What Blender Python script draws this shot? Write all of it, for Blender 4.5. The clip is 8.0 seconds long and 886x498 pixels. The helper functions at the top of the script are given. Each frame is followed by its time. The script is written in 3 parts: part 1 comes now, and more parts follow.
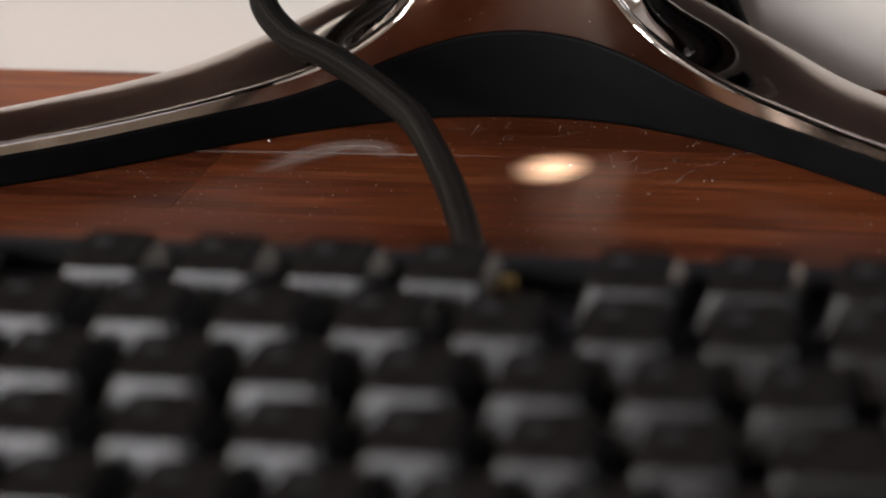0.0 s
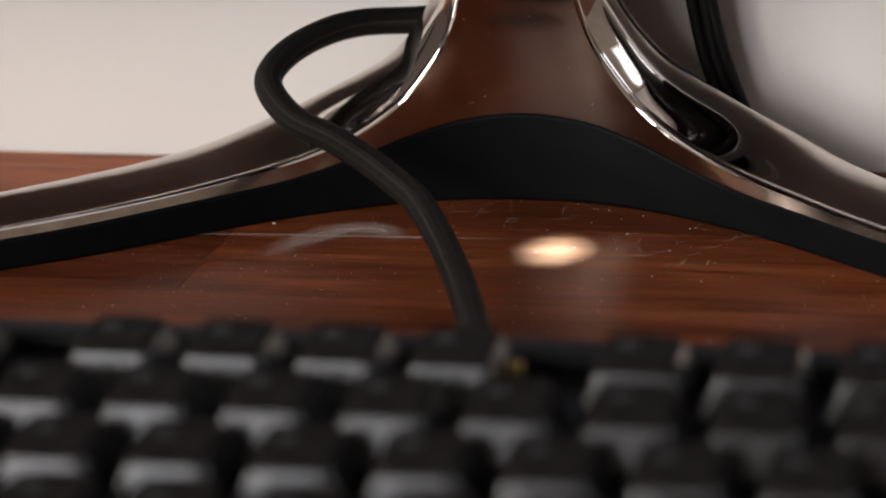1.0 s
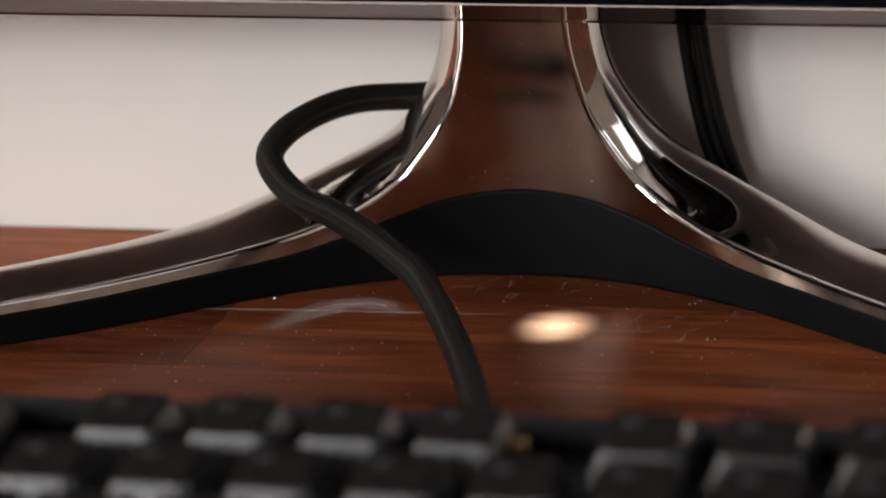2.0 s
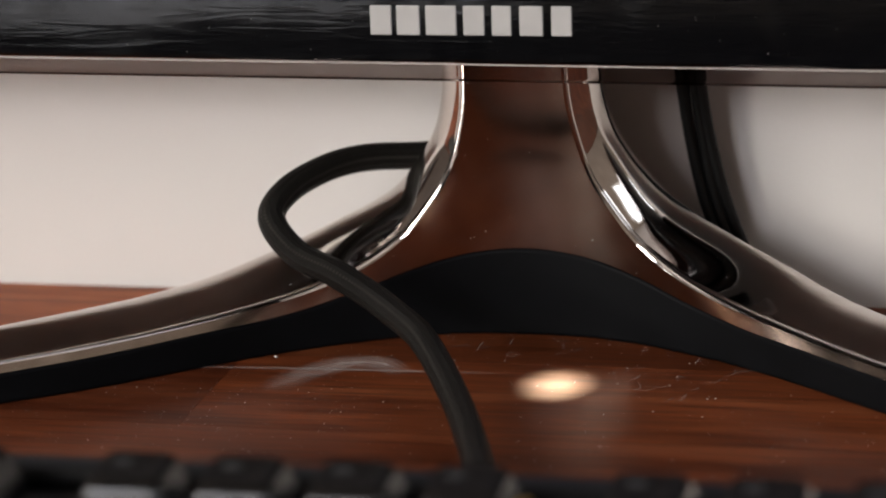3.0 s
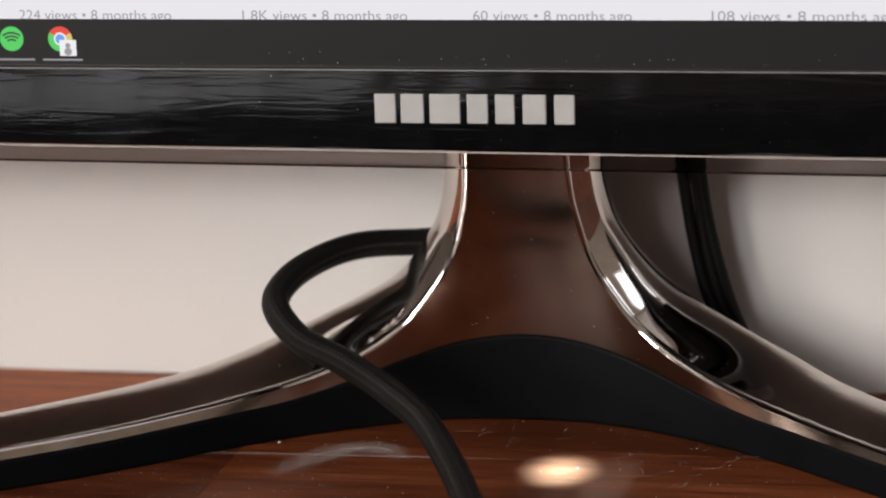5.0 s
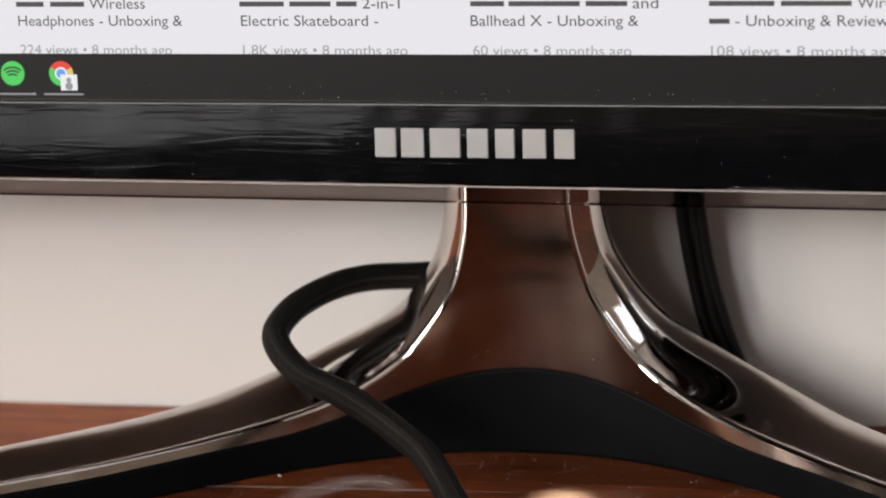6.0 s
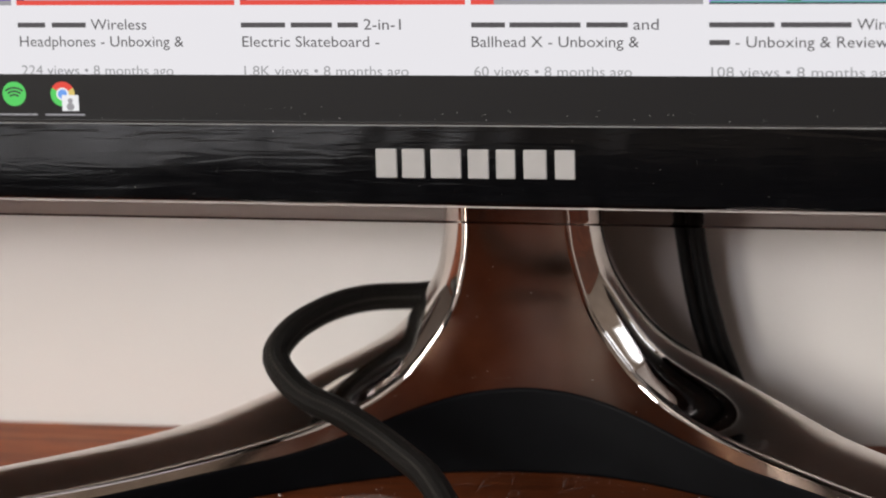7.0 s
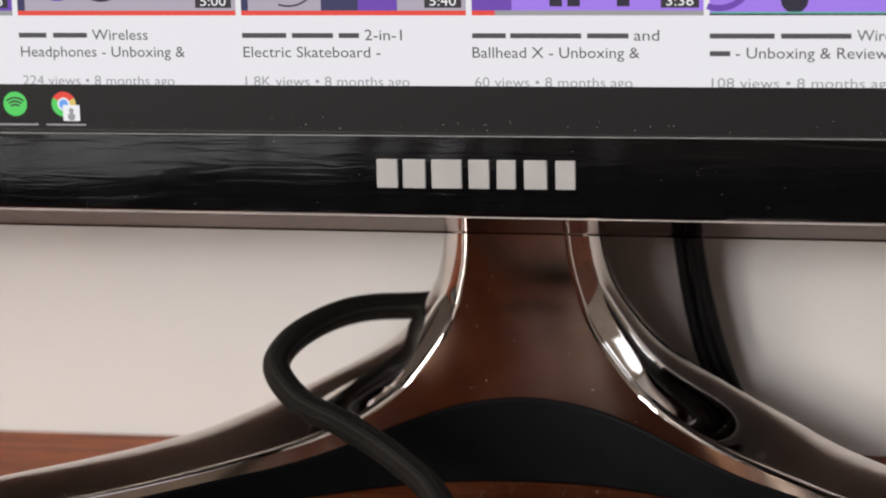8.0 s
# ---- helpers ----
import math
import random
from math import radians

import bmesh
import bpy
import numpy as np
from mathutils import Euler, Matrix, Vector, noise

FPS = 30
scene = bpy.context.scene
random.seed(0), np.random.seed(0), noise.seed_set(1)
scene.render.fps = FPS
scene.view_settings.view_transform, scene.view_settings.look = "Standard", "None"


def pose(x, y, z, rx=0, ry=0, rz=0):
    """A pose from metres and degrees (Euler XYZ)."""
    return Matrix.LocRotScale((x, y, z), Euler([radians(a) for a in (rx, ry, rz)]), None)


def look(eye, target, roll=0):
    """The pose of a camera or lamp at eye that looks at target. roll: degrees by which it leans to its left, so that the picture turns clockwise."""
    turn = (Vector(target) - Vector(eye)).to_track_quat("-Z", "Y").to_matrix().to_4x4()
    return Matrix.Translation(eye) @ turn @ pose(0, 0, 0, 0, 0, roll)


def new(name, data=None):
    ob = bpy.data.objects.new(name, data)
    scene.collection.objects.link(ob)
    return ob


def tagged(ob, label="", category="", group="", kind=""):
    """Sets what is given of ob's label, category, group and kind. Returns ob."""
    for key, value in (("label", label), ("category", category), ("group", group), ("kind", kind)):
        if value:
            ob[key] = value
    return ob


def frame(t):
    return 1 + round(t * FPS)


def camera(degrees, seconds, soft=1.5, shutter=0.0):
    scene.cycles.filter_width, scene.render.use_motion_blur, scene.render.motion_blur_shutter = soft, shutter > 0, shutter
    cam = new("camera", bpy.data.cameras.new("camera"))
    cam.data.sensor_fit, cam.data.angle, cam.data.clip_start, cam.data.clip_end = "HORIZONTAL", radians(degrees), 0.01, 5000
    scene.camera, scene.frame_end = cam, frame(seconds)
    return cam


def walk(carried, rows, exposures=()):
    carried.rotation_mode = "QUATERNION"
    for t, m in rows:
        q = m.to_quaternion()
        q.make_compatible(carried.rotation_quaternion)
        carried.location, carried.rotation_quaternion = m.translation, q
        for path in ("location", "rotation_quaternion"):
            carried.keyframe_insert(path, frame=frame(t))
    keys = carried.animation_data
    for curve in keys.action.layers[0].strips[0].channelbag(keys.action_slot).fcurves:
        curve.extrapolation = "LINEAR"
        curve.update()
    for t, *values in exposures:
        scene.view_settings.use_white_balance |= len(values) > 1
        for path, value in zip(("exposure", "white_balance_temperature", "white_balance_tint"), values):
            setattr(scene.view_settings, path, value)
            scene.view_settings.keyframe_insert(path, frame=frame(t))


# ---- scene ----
cam = camera(18, 8.0, soft=2.0)
PATH = [
    (0, (0.0918, -0.3819, 0.1847), (-0.3379, 1.4593, -0.4664), -2.19),
    (0.5, (0.0911, -0.3832, 0.1859), (-0.3372, 1.4667, -0.4398), -2.21),
    (1, (0.0904, -0.3845, 0.1871), (-0.3377, 1.4744, -0.4129), -2.18),
    (1.5, (0.0896, -0.3857, 0.1882), (-0.3354, 1.4810, -0.3893), -2.19),
    (2, (0.0887, -0.3870, 0.1892), (-0.3342, 1.4879, -0.3635), -2.01),
    (3.5, (0.0856, -0.3907, 0.1920), (-0.3282, 1.5006, -0.3097), -1.85),
    (4, (0.0844, -0.3919, 0.1928), (-0.3262, 1.5037, -0.2946), -1.88),
    (4.5, (0.0831, -0.3931, 0.1935), (-0.3239, 1.5067, -0.2812), -1.77),
    (6, (0.0789, -0.3967, 0.1954), (-0.3137, 1.5146, -0.2459), -1.66),
    (6.5, (0.0773, -0.3978, 0.1959), (-0.3107, 1.5158, -0.2385), -1.58),
    (7, (0.0757, -0.3990, 0.1963), (-0.3064, 1.5171, -0.2324), -1.57),
    (7.5, (0.0739, -0.4001, 0.1967), (-0.3025, 1.5176, -0.2289), -1.63),
    (8, (0.0721, -0.4012, 0.1970), (-0.2981, 1.5182, -0.2257), -1.44),
]
LEFT_POWER, RIGHT_POWER, SOUTH_POWER, GLINT_POWER = 18.0, 2.3, 9.5, 2700.0
cam.data.dof.use_dof = True
cam.data.dof.focus_distance = 0.628
cam.data.dof.aperture_fstop = 11.0
cam.data.dof.aperture_blades = 7
walk(cam, [(t, look(eye, target, roll)) for t, eye, target, roll in PATH])

# ---- world and light ----
world = bpy.data.worlds.new("sky")
scene.world = world
world.use_nodes = True
sky = world.node_tree.nodes.new("ShaderNodeTexSky")
sky.sky_type, sky.sun_disc = "NISHITA", False
sky.sun_elevation, sky.sun_rotation = radians(35), radians(200)
world.node_tree.links.new(sky.outputs[0], world.node_tree.nodes["Background"].inputs[0])
world.node_tree.nodes["Background"].inputs[1].default_value = 0.08


def window_lamp(x, y, z, w, h, power, colour, towards):
    """Daylight of one pane, an area lamp in the window's opening."""
    d = bpy.data.lights.new("window_light", "AREA")
    d.shape, d.size, d.size_y, d.energy, d.color = "RECTANGLE", w, h, power, colour
    ob = new("window_light", d)
    ob.matrix_world = look((x, y, z), (x + towards[0], y + towards[1], z + towards[2]))
    return ob


for i in range(3):
    window_lamp(-1.335, -1.72 + 0.42 * i, 0.64, 0.34, 0.74, LEFT_POWER, (1.0, 0.95, 0.88), (1, 0, 0))
for i in range(3):
    window_lamp(1.335, -0.70 + 0.36 * i, 1.12, 0.30, 0.70, RIGHT_POWER, (0.90, 0.94, 1.0), (-1, 0, 0))
for i in range(2):
    window_lamp(-1.08 + 0.31 * i, -2.235, 0.93, 0.26, 0.52, SOUTH_POWER, (0.96, 0.95, 1.0), (0, 1, 0))

# narrow added lamp, no fixture: throws the glint the stand would focus on the desk
spot_data = bpy.data.lights.new("desk_glint_spot", "SPOT")
spot_data.energy, spot_data.color = GLINT_POWER, (0.25, 0.57, 1.0)
spot_data.spot_size, spot_data.spot_blend, spot_data.shadow_soft_size = radians(0.75), 1.0, 0.005
new("desk_glint_spot", spot_data).matrix_world = look((-0.025, -0.29, 0.575), (-0.0178, 0.1965, 0.0))

# ---- materials ----


def node_mat(name):
    m = bpy.data.materials.new(name)
    m.use_nodes = True
    nt = m.node_tree
    return m, nt, nt.nodes["Principled BSDF"]


def add(nt, kind, **values):
    n = nt.nodes.new(kind)
    for k, v in values.items():
        n.inputs[k.replace("_", " ")].default_value = v
    return n


def ramp(nt, fac, stops):
    n = nt.nodes.new("ShaderNodeValToRGB")
    e = n.color_ramp.elements
    while len(e) < len(stops):
        e.new(0.5)
    for el, (p, c) in zip(e, stops):
        el.position, el.color = p, (*c, 1)
    nt.links.new(fac, n.inputs[0])
    return n.outputs[0]


def surface(name, dark, light, rough, metal=0.0, scale=60, bump=0.02, fine=900, coat=0.0, spread=0.08, spec=0.5):
    """A surface with blotches at one scale and grain at another."""
    m, nt, b = node_mat(name)
    co = nt.nodes.new("ShaderNodeTexCoord").outputs["Object"]
    big = add(nt, "ShaderNodeTexNoise", Scale=scale, Detail=4.0)
    small = add(nt, "ShaderNodeTexNoise", Scale=fine, Detail=3.0)
    nt.links.new(co, big.inputs["Vector"])
    nt.links.new(co, small.inputs["Vector"])
    nt.links.new(ramp(nt, big.outputs[0], [(0.3, dark), (0.7, light)]), b.inputs["Base Color"])
    r = add(nt, "ShaderNodeMapRange")
    r.inputs["To Min"].default_value, r.inputs["To Max"].default_value = max(0.0, rough - spread), rough + spread
    nt.links.new(big.outputs[0], r.inputs[0])
    nt.links.new(r.outputs[0], b.inputs["Roughness"])
    if bump:
        bp = add(nt, "ShaderNodeBump", Strength=bump, Distance=0.0005)
        nt.links.new(small.outputs[0], bp.inputs["Height"])
        nt.links.new(bp.outputs[0], b.inputs["Normal"])
    b.inputs["Metallic"].default_value = metal
    b.inputs["Coat Weight"].default_value = coat
    b.inputs["Coat Roughness"].default_value = 0.06
    b.inputs["Specular IOR Level"].default_value = spec
    return m


def glow(name, colour, strength=1.0):
    """A lit patch of the display behind its glossy front."""
    m, nt, b = node_mat(name)
    b.inputs["Base Color"].default_value = (0.01, 0.01, 0.01, 1)
    b.inputs["Roughness"].default_value = 0.3
    b.inputs["Specular IOR Level"].default_value = 0.12
    b.inputs["Emission Color"].default_value = (*colour, 1)
    b.inputs["Emission Strength"].default_value = strength
    return m


def wood_material():
    m, nt, b = node_mat("oiled_walnut")
    co = nt.nodes.new("ShaderNodeTexCoord").outputs["Object"]
    rnd = nt.nodes.new("ShaderNodeObjectInfo").outputs["Random"]
    off = add(nt, "ShaderNodeVectorMath")
    off.operation = "MULTIPLY_ADD"
    cmb = nt.nodes.new("ShaderNodeCombineXYZ")
    for s in ("X", "Y", "Z"):
        nt.links.new(rnd, cmb.inputs[s])
    off.inputs[1].default_value = (13.0, 7.0, 29.0)
    nt.links.new(cmb.outputs[0], off.inputs[0])
    nt.links.new(co, off.inputs[2])

    def grain(sx, sy, detail, dist):
        mp = add(nt, "ShaderNodeMapping", Scale=(sx, sy, sy))
        nt.links.new(off.outputs[0], mp.inputs[0])
        n = add(nt, "ShaderNodeTexNoise", Scale=1.0, Detail=detail, Distortion=dist)
        nt.links.new(mp.outputs[0], n.inputs["Vector"])
        return n.outputs[0]
    broad, lines, pores = grain(9, 75, 5.0, 0.9), grain(24, 380, 6.0, 0.7), grain(60, 1100, 3.0, 0.0)
    c1 = ramp(nt, broad, [(0.25, (0.062, 0.0160, 0.0066)), (0.52, (0.134, 0.0350, 0.0124)), (0.8, (0.205, 0.065, 0.026))])
    c2 = ramp(nt, lines, [(0.30, (0.58, 0.55, 0.54)), (0.62, (1, 1, 1))])
    c3 = nt.nodes["Object Info"].outputs["Color"]
    c4 = ramp(nt, pores, [(0.3, (0.62, 0.58, 0.58)), (0.52, (1, 1, 1))])
    last = c1
    for c in (c2, c3, c4):
        mx = nt.nodes.new("ShaderNodeMix")
        mx.data_type, mx.blend_type = "RGBA", "MULTIPLY"
        mx.inputs[0].default_value = 1.0
        nt.links.new(last, mx.inputs[6])
        nt.links.new(c, mx.inputs[7])
        last = mx.outputs[2]
    nt.links.new(last, b.inputs["Base Color"])
    rr = add(nt, "ShaderNodeMapRange")
    rr.inputs["To Min"].default_value, rr.inputs["To Max"].default_value = 0.32, 0.48
    b.inputs["Specular IOR Level"].default_value = 0.07
    nt.links.new(lines, rr.inputs[0])
    nt.links.new(rr.outputs[0], b.inputs["Roughness"])
    bp = add(nt, "ShaderNodeBump", Strength=0.06, Distance=0.0004)
    nt.links.new(lines, bp.inputs["Height"])
    nt.links.new(bp.outputs[0], b.inputs["Normal"])
    return m


def braid_material():
    """Woven sleeve: two crossed diagonal waves on the tube's own coordinates."""
    m, nt, b = node_mat("black_braid")
    uv = nt.nodes.new("ShaderNodeTexCoord").outputs["UV"]
    outs = []
    for ang in (40, -40):
        mp = add(nt, "ShaderNodeMapping", Rotation=(0, 0, radians(ang)), Scale=(1, 1, 1))
        nt.links.new(uv, mp.inputs[0])
        w = add(nt, "ShaderNodeTexWave", Scale=700.0, Distortion=0.5, Detail=1.0)
        nt.links.new(mp.outputs[0], w.inputs["Vector"])
        outs.append(w.outputs["Fac"])
    mul = nt.nodes.new("ShaderNodeMath")
    mul.operation = "MAXIMUM"
    nt.links.new(outs[0], mul.inputs[0])
    nt.links.new(outs[1], mul.inputs[1])
    sep = nt.nodes.new("ShaderNodeSeparateXYZ")
    nt.links.new(uv, sep.inputs[0])

    def math_node(op, a, b):
        n = nt.nodes.new("ShaderNodeMath")
        n.operation = op
        for k, v in enumerate((a, b)):
            if isinstance(v, float):
                n.inputs[k].default_value = v
            else:
                nt.links.new(v, n.inputs[k])
        return n.outputs[0]
    # stitched seams: rows of short stitches along the sleeve
    lane = math_node("FRACT", math_node("DIVIDE", sep.outputs[1], 0.0051), 0.0)
    on = math_node("LESS_THAN", math_node("ABSOLUTE", math_node("SUBTRACT", lane, 0.5), 0.0), 0.06)
    dash = math_node("LESS_THAN", math_node("FRACT", math_node("DIVIDE", sep.outputs[0], 0.0009), 0.0), 0.5)
    stitch = math_node("MULTIPLY", on, dash)
    base = ramp(nt, mul.outputs[0], [(0.2, (0.003, 0.003, 0.003)), (1.0, (0.014, 0.0125, 0.011))])
    mx = nt.nodes.new("ShaderNodeMix")
    mx.data_type = "RGBA"
    nt.links.new(stitch, mx.inputs[0])
    nt.links.new(base, mx.inputs[6])
    mx.inputs[7].default_value = (0.04, 0.036, 0.031, 1)
    nt.links.new(mx.outputs[2], b.inputs["Base Color"])
    ribs = math_node("SINE", math_node("MULTIPLY", sep.outputs[1], 3696.0), 0.0)
    hgt = math_node("ADD", math_node("ADD", mul.outputs[0], math_node("MULTIPLY", ribs, 0.5)), math_node("MULTIPLY", on, 1.5))
    bp = add(nt, "ShaderNodeBump", Strength=0.6, Distance=0.0003)
    nt.links.new(hgt, bp.inputs["Height"])
    nt.links.new(bp.outputs[0], b.inputs["Normal"])
    b.inputs["Roughness"].default_value = 0.4
    b.inputs["Specular IOR Level"].default_value = 0.09
    return m


def acrylic_material():
    m, nt, b = node_mat("smoky_acrylic")
    b.inputs["Base Color"].default_value = (0.66, 0.60, 0.59, 1)
    b.inputs["Roughness"].default_value = 0.03
    b.inputs["IOR"].default_value = 1.02
    b.inputs["Transmission Weight"].default_value = 1.0
    return m


def smear_material(name, top):
    """Dried wipe marks: a thin whitish film with ragged edges."""
    m, nt, b = node_mat(name)
    uv = nt.nodes.new("ShaderNodeTexCoord").outputs["UV"]
    sep = nt.nodes.new("ShaderNodeSeparateXYZ")
    nt.links.new(uv, sep.inputs[0])
    mp = add(nt, "ShaderNodeMapping", Scale=(3, 9, 1))
    nt.links.new(uv, mp.inputs[0])
    n = add(nt, "ShaderNodeTexNoise", Scale=1.6, Detail=4.0)
    nt.links.new(mp.outputs[0], n.inputs["Vector"])
    edge = ramp(nt, sep.outputs[1], [(0.0, (0, 0, 0)), (0.5, (1, 1, 1)), (1.0, (0, 0, 0))])
    ends = ramp(nt, sep.outputs[0], [(0.0, (0, 0, 0)), (0.3, (1, 1, 1)), (0.75, (1, 1, 1)), (1.0, (0, 0, 0))])
    a = nt.nodes.new("ShaderNodeMath")
    a.operation = "MULTIPLY"
    nt.links.new(edge, a.inputs[0])
    nt.links.new(ends, a.inputs[1])
    c = nt.nodes.new("ShaderNodeMath")
    c.operation = "MULTIPLY"
    nt.links.new(a.outputs[0], c.inputs[0])
    nt.links.new(ramp(nt, n.outputs[0], [(0.3, (0.06, 0.06, 0.06)), (0.72, (top, top, top))]), c.inputs[1])
    nt.links.new(c.outputs[0], b.inputs["Alpha"])
    b.inputs["Base Color"].default_value = (0.62, 0.55, 0.52, 1)
    b.inputs["Roughness"].default_value = 0.7
    return m


def leather_material():
    """Worn shiny leatherette with long shallow wrinkles, for the unseen rest the bezel reflects."""
    m, nt, b = node_mat("leatherette")
    co = nt.nodes.new("ShaderNodeTexCoord").outputs["Object"]
    last = None
    for sx, sy, strength, dist in ((30, 170, 0.30, 0.004), (900, 900, 0.15, 0.0003)):
        mp = add(nt, "ShaderNodeMapping", Scale=(sx, sy, sy))
        nt.links.new(co, mp.inputs[0])
        n = add(nt, "ShaderNodeTexNoise", Scale=1.0, Detail=3.0, Distortion=0.8)
        nt.links.new(mp.outputs[0], n.inputs["Vector"])
        bp = add(nt, "ShaderNodeBump", Strength=strength, Distance=dist)
        nt.links.new(n.outputs[0], bp.inputs["Height"])
        if last:
            nt.links.new(last.outputs[0], bp.inputs["Normal"])
        last = bp
    nt.links.new(last.outputs[0], b.inputs["Normal"])
    b.inputs["Base Color"].default_value = (0.004, 0.004, 0.004, 1)
    b.inputs["Roughness"].default_value = 0.22
    b.inputs["Specular IOR Level"].default_value = 0.3
    return m


WALL = surface("wall_paint", (0.70, 0.672, 0.645), (0.75, 0.722, 0.695), 0.75, scale=5, bump=0.12, fine=700)
ROOM = surface("room_paint", (0.17, 0.14, 0.12), (0.22, 0.185, 0.16), 0.8, scale=3, bump=0.1)
CEIL = surface("ceiling_paint", (0.40, 0.37, 0.36), (0.48, 0.45, 0.44), 0.8, scale=3, bump=0.1)
CARPET = surface("carpet", (0.08, 0.07, 0.065), (0.12, 0.11, 0.10), 0.95, scale=12, bump=0.4)
FRAME = surface("window_paint", (0.7, 0.7, 0.68), (0.8, 0.8, 0.78), 0.4)
WOOD = wood_material()
GLUE = surface("joint_dark", (0.02, 0.008, 0.005), (0.035, 0.014, 0.008), 0.6)
CHROME = surface("smoked_chrome", (0.62, 0.57, 0.535), (0.70, 0.65, 0.61), 0.045, metal=1.0, scale=90, bump=0.004, fine=1600, spread=0.025)
SATIN = surface("satin_brown_chrome", (0.40, 0.340, 0.295), (0.60, 0.515, 0.45), 0.16, metal=1.0, scale=85, bump=0.01, fine=1800, spread=0.09)
PANEL = surface("black_satin_plastic", (0.0036, 0.0037, 0.0042), (0.0050, 0.0052, 0.0060), 0.5, scale=70, bump=0.08, fine=2500, spec=0.04)
GLOSS = surface("piano_black", (0.002, 0.002, 0.0025), (0.003, 0.003, 0.004), 0.05, scale=40, bump=0.0, spread=0.03, spec=0.75)
HOUSING = surface("housing_black", (0.012, 0.012, 0.013), (0.018, 0.018, 0.02), 0.45)
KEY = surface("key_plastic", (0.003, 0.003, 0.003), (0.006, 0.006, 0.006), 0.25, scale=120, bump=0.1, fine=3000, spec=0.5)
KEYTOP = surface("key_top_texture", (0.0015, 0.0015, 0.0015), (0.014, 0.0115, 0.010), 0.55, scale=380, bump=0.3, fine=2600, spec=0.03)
CASE = surface("case_plastic", (0.003, 0.003, 0.003), (0.005, 0.005, 0.005), 0.55, scale=90, bump=0.2, fine=2500, spec=0.12)
LIP = surface("lip_grey", (0.20, 0.20, 0.20), (0.28, 0.28, 0.28), 0.35)
WRIST = leather_material()
MAT = surface("mat_cloth", (0.002, 0.002, 0.002), (0.004, 0.004, 0.004), 0.9, scale=60, bump=0.2, fine=900, spec=0.0)
LEGEND = surface("legend_print", (0.025, 0.025, 0.025), (0.035, 0.035, 0.035), 0.6, spec=0.1)
TAUPE = surface("taupe_strip", (0.40, 0.345, 0.315), (0.48, 0.42, 0.385), 0.6, scale=40, bump=0.05)
BRASS = surface("brass", (0.5, 0.33, 0.12), (0.62, 0.42, 0.16), 0.3, metal=1.0)
SILVER = surface("silver_print", (0.40, 0.39, 0.385), (0.45, 0.44, 0.43), 0.5, scale=120, bump=0.02)
BRAID = braid_material()
RUBBER = surface("cable_rubber", (0.003, 0.003, 0.003), (0.005, 0.005, 0.005), 0.5, spec=0.25)
ACRYLIC = acrylic_material()
FILM = smear_material("dried_film", 0.65)
SCRATCH = smear_material("scratch_film", 0.5)
DUST = surface("dust", (0.55, 0.52, 0.5), (0.75, 0.72, 0.7), 0.9)

# pale grey for the highlight painted along the bezel's foot
EDGE_SHINE = surface("edge_highlight_grey", (0.42, 0.38, 0.36), (0.50, 0.46, 0.44), 0.25)


def wavy_gloss_material():
    """Glossy moulded plastic whose face ripples in long shallow waves, wiped and a little smeared."""
    m, nt, b = node_mat("wavy_piano_black")
    co = nt.nodes.new("ShaderNodeTexCoord").outputs["Object"]
    last = None
    for sx, sz, dist, twist in ((40, 430, 0.000017, 1.4), (14, 120, 0.000025, 0.5)):
        mp = add(nt, "ShaderNodeMapping", Scale=(sx, 1.0, sz), Rotation=(0, radians(-3), 0))
        nt.links.new(co, mp.inputs[0])
        n = add(nt, "ShaderNodeTexNoise", Scale=1.0, Detail=1.5, Distortion=twist)
        nt.links.new(mp.outputs[0], n.inputs["Vector"])
        bp = add(nt, "ShaderNodeBump", Strength=1.0, Distance=dist)
        nt.links.new(n.outputs[0], bp.inputs["Height"])
        if last:
            nt.links.new(last.outputs[0], bp.inputs["Normal"])
        last = bp
    nt.links.new(last.outputs[0], b.inputs["Normal"])
    b.inputs["Base Color"].default_value = (0.0025, 0.0025, 0.003, 1)
    b.inputs["Roughness"].default_value = 0.06
    b.inputs["Specular IOR Level"].default_value = 0.75
    return m


BEZEL = wavy_gloss_material()

# ---- mesh helpers ----


def part(name, bm, material, parent=None, label="", smooth=True, at=None):
    """Links a bmesh as one mesh object, under a thing or a part."""
    me = bpy.data.meshes.new(name)
    bm.normal_update()
    bm.to_mesh(me)
    bm.free()
    if material:
        me.materials.append(material)
    if smooth:
        me.polygons.foreach_set("use_smooth", [True] * len(me.polygons))
    ob = new(name, me)
    if parent:
        ob.parent = parent
    if at is not None:
        ob.matrix_basis = at
    if label:
        ob["label"] = label
    return ob


def box(x0, x1, y0, y1, z0, z1, bevel=0.0, seg=2, bm=None):
    one = bmesh.new()
    bmesh.ops.create_cube(one, size=1.0, matrix=Matrix.Translation(((x0 + x1) / 2, (y0 + y1) / 2, (z0 + z1) / 2)) @ Matrix.Diagonal((x1 - x0, y1 - y0, z1 - z0, 1)))
    if bevel:
        bmesh.ops.bevel(one, geom=one.edges[:], offset=bevel, segments=seg, profile=0.5, affect="EDGES")
    if bm is None:
        return one
    me = bpy.data.meshes.new("tmp")
    one.to_mesh(me)
    bm.from_mesh(me)
    bpy.data.meshes.remove(me)
    one.free()
    return bm


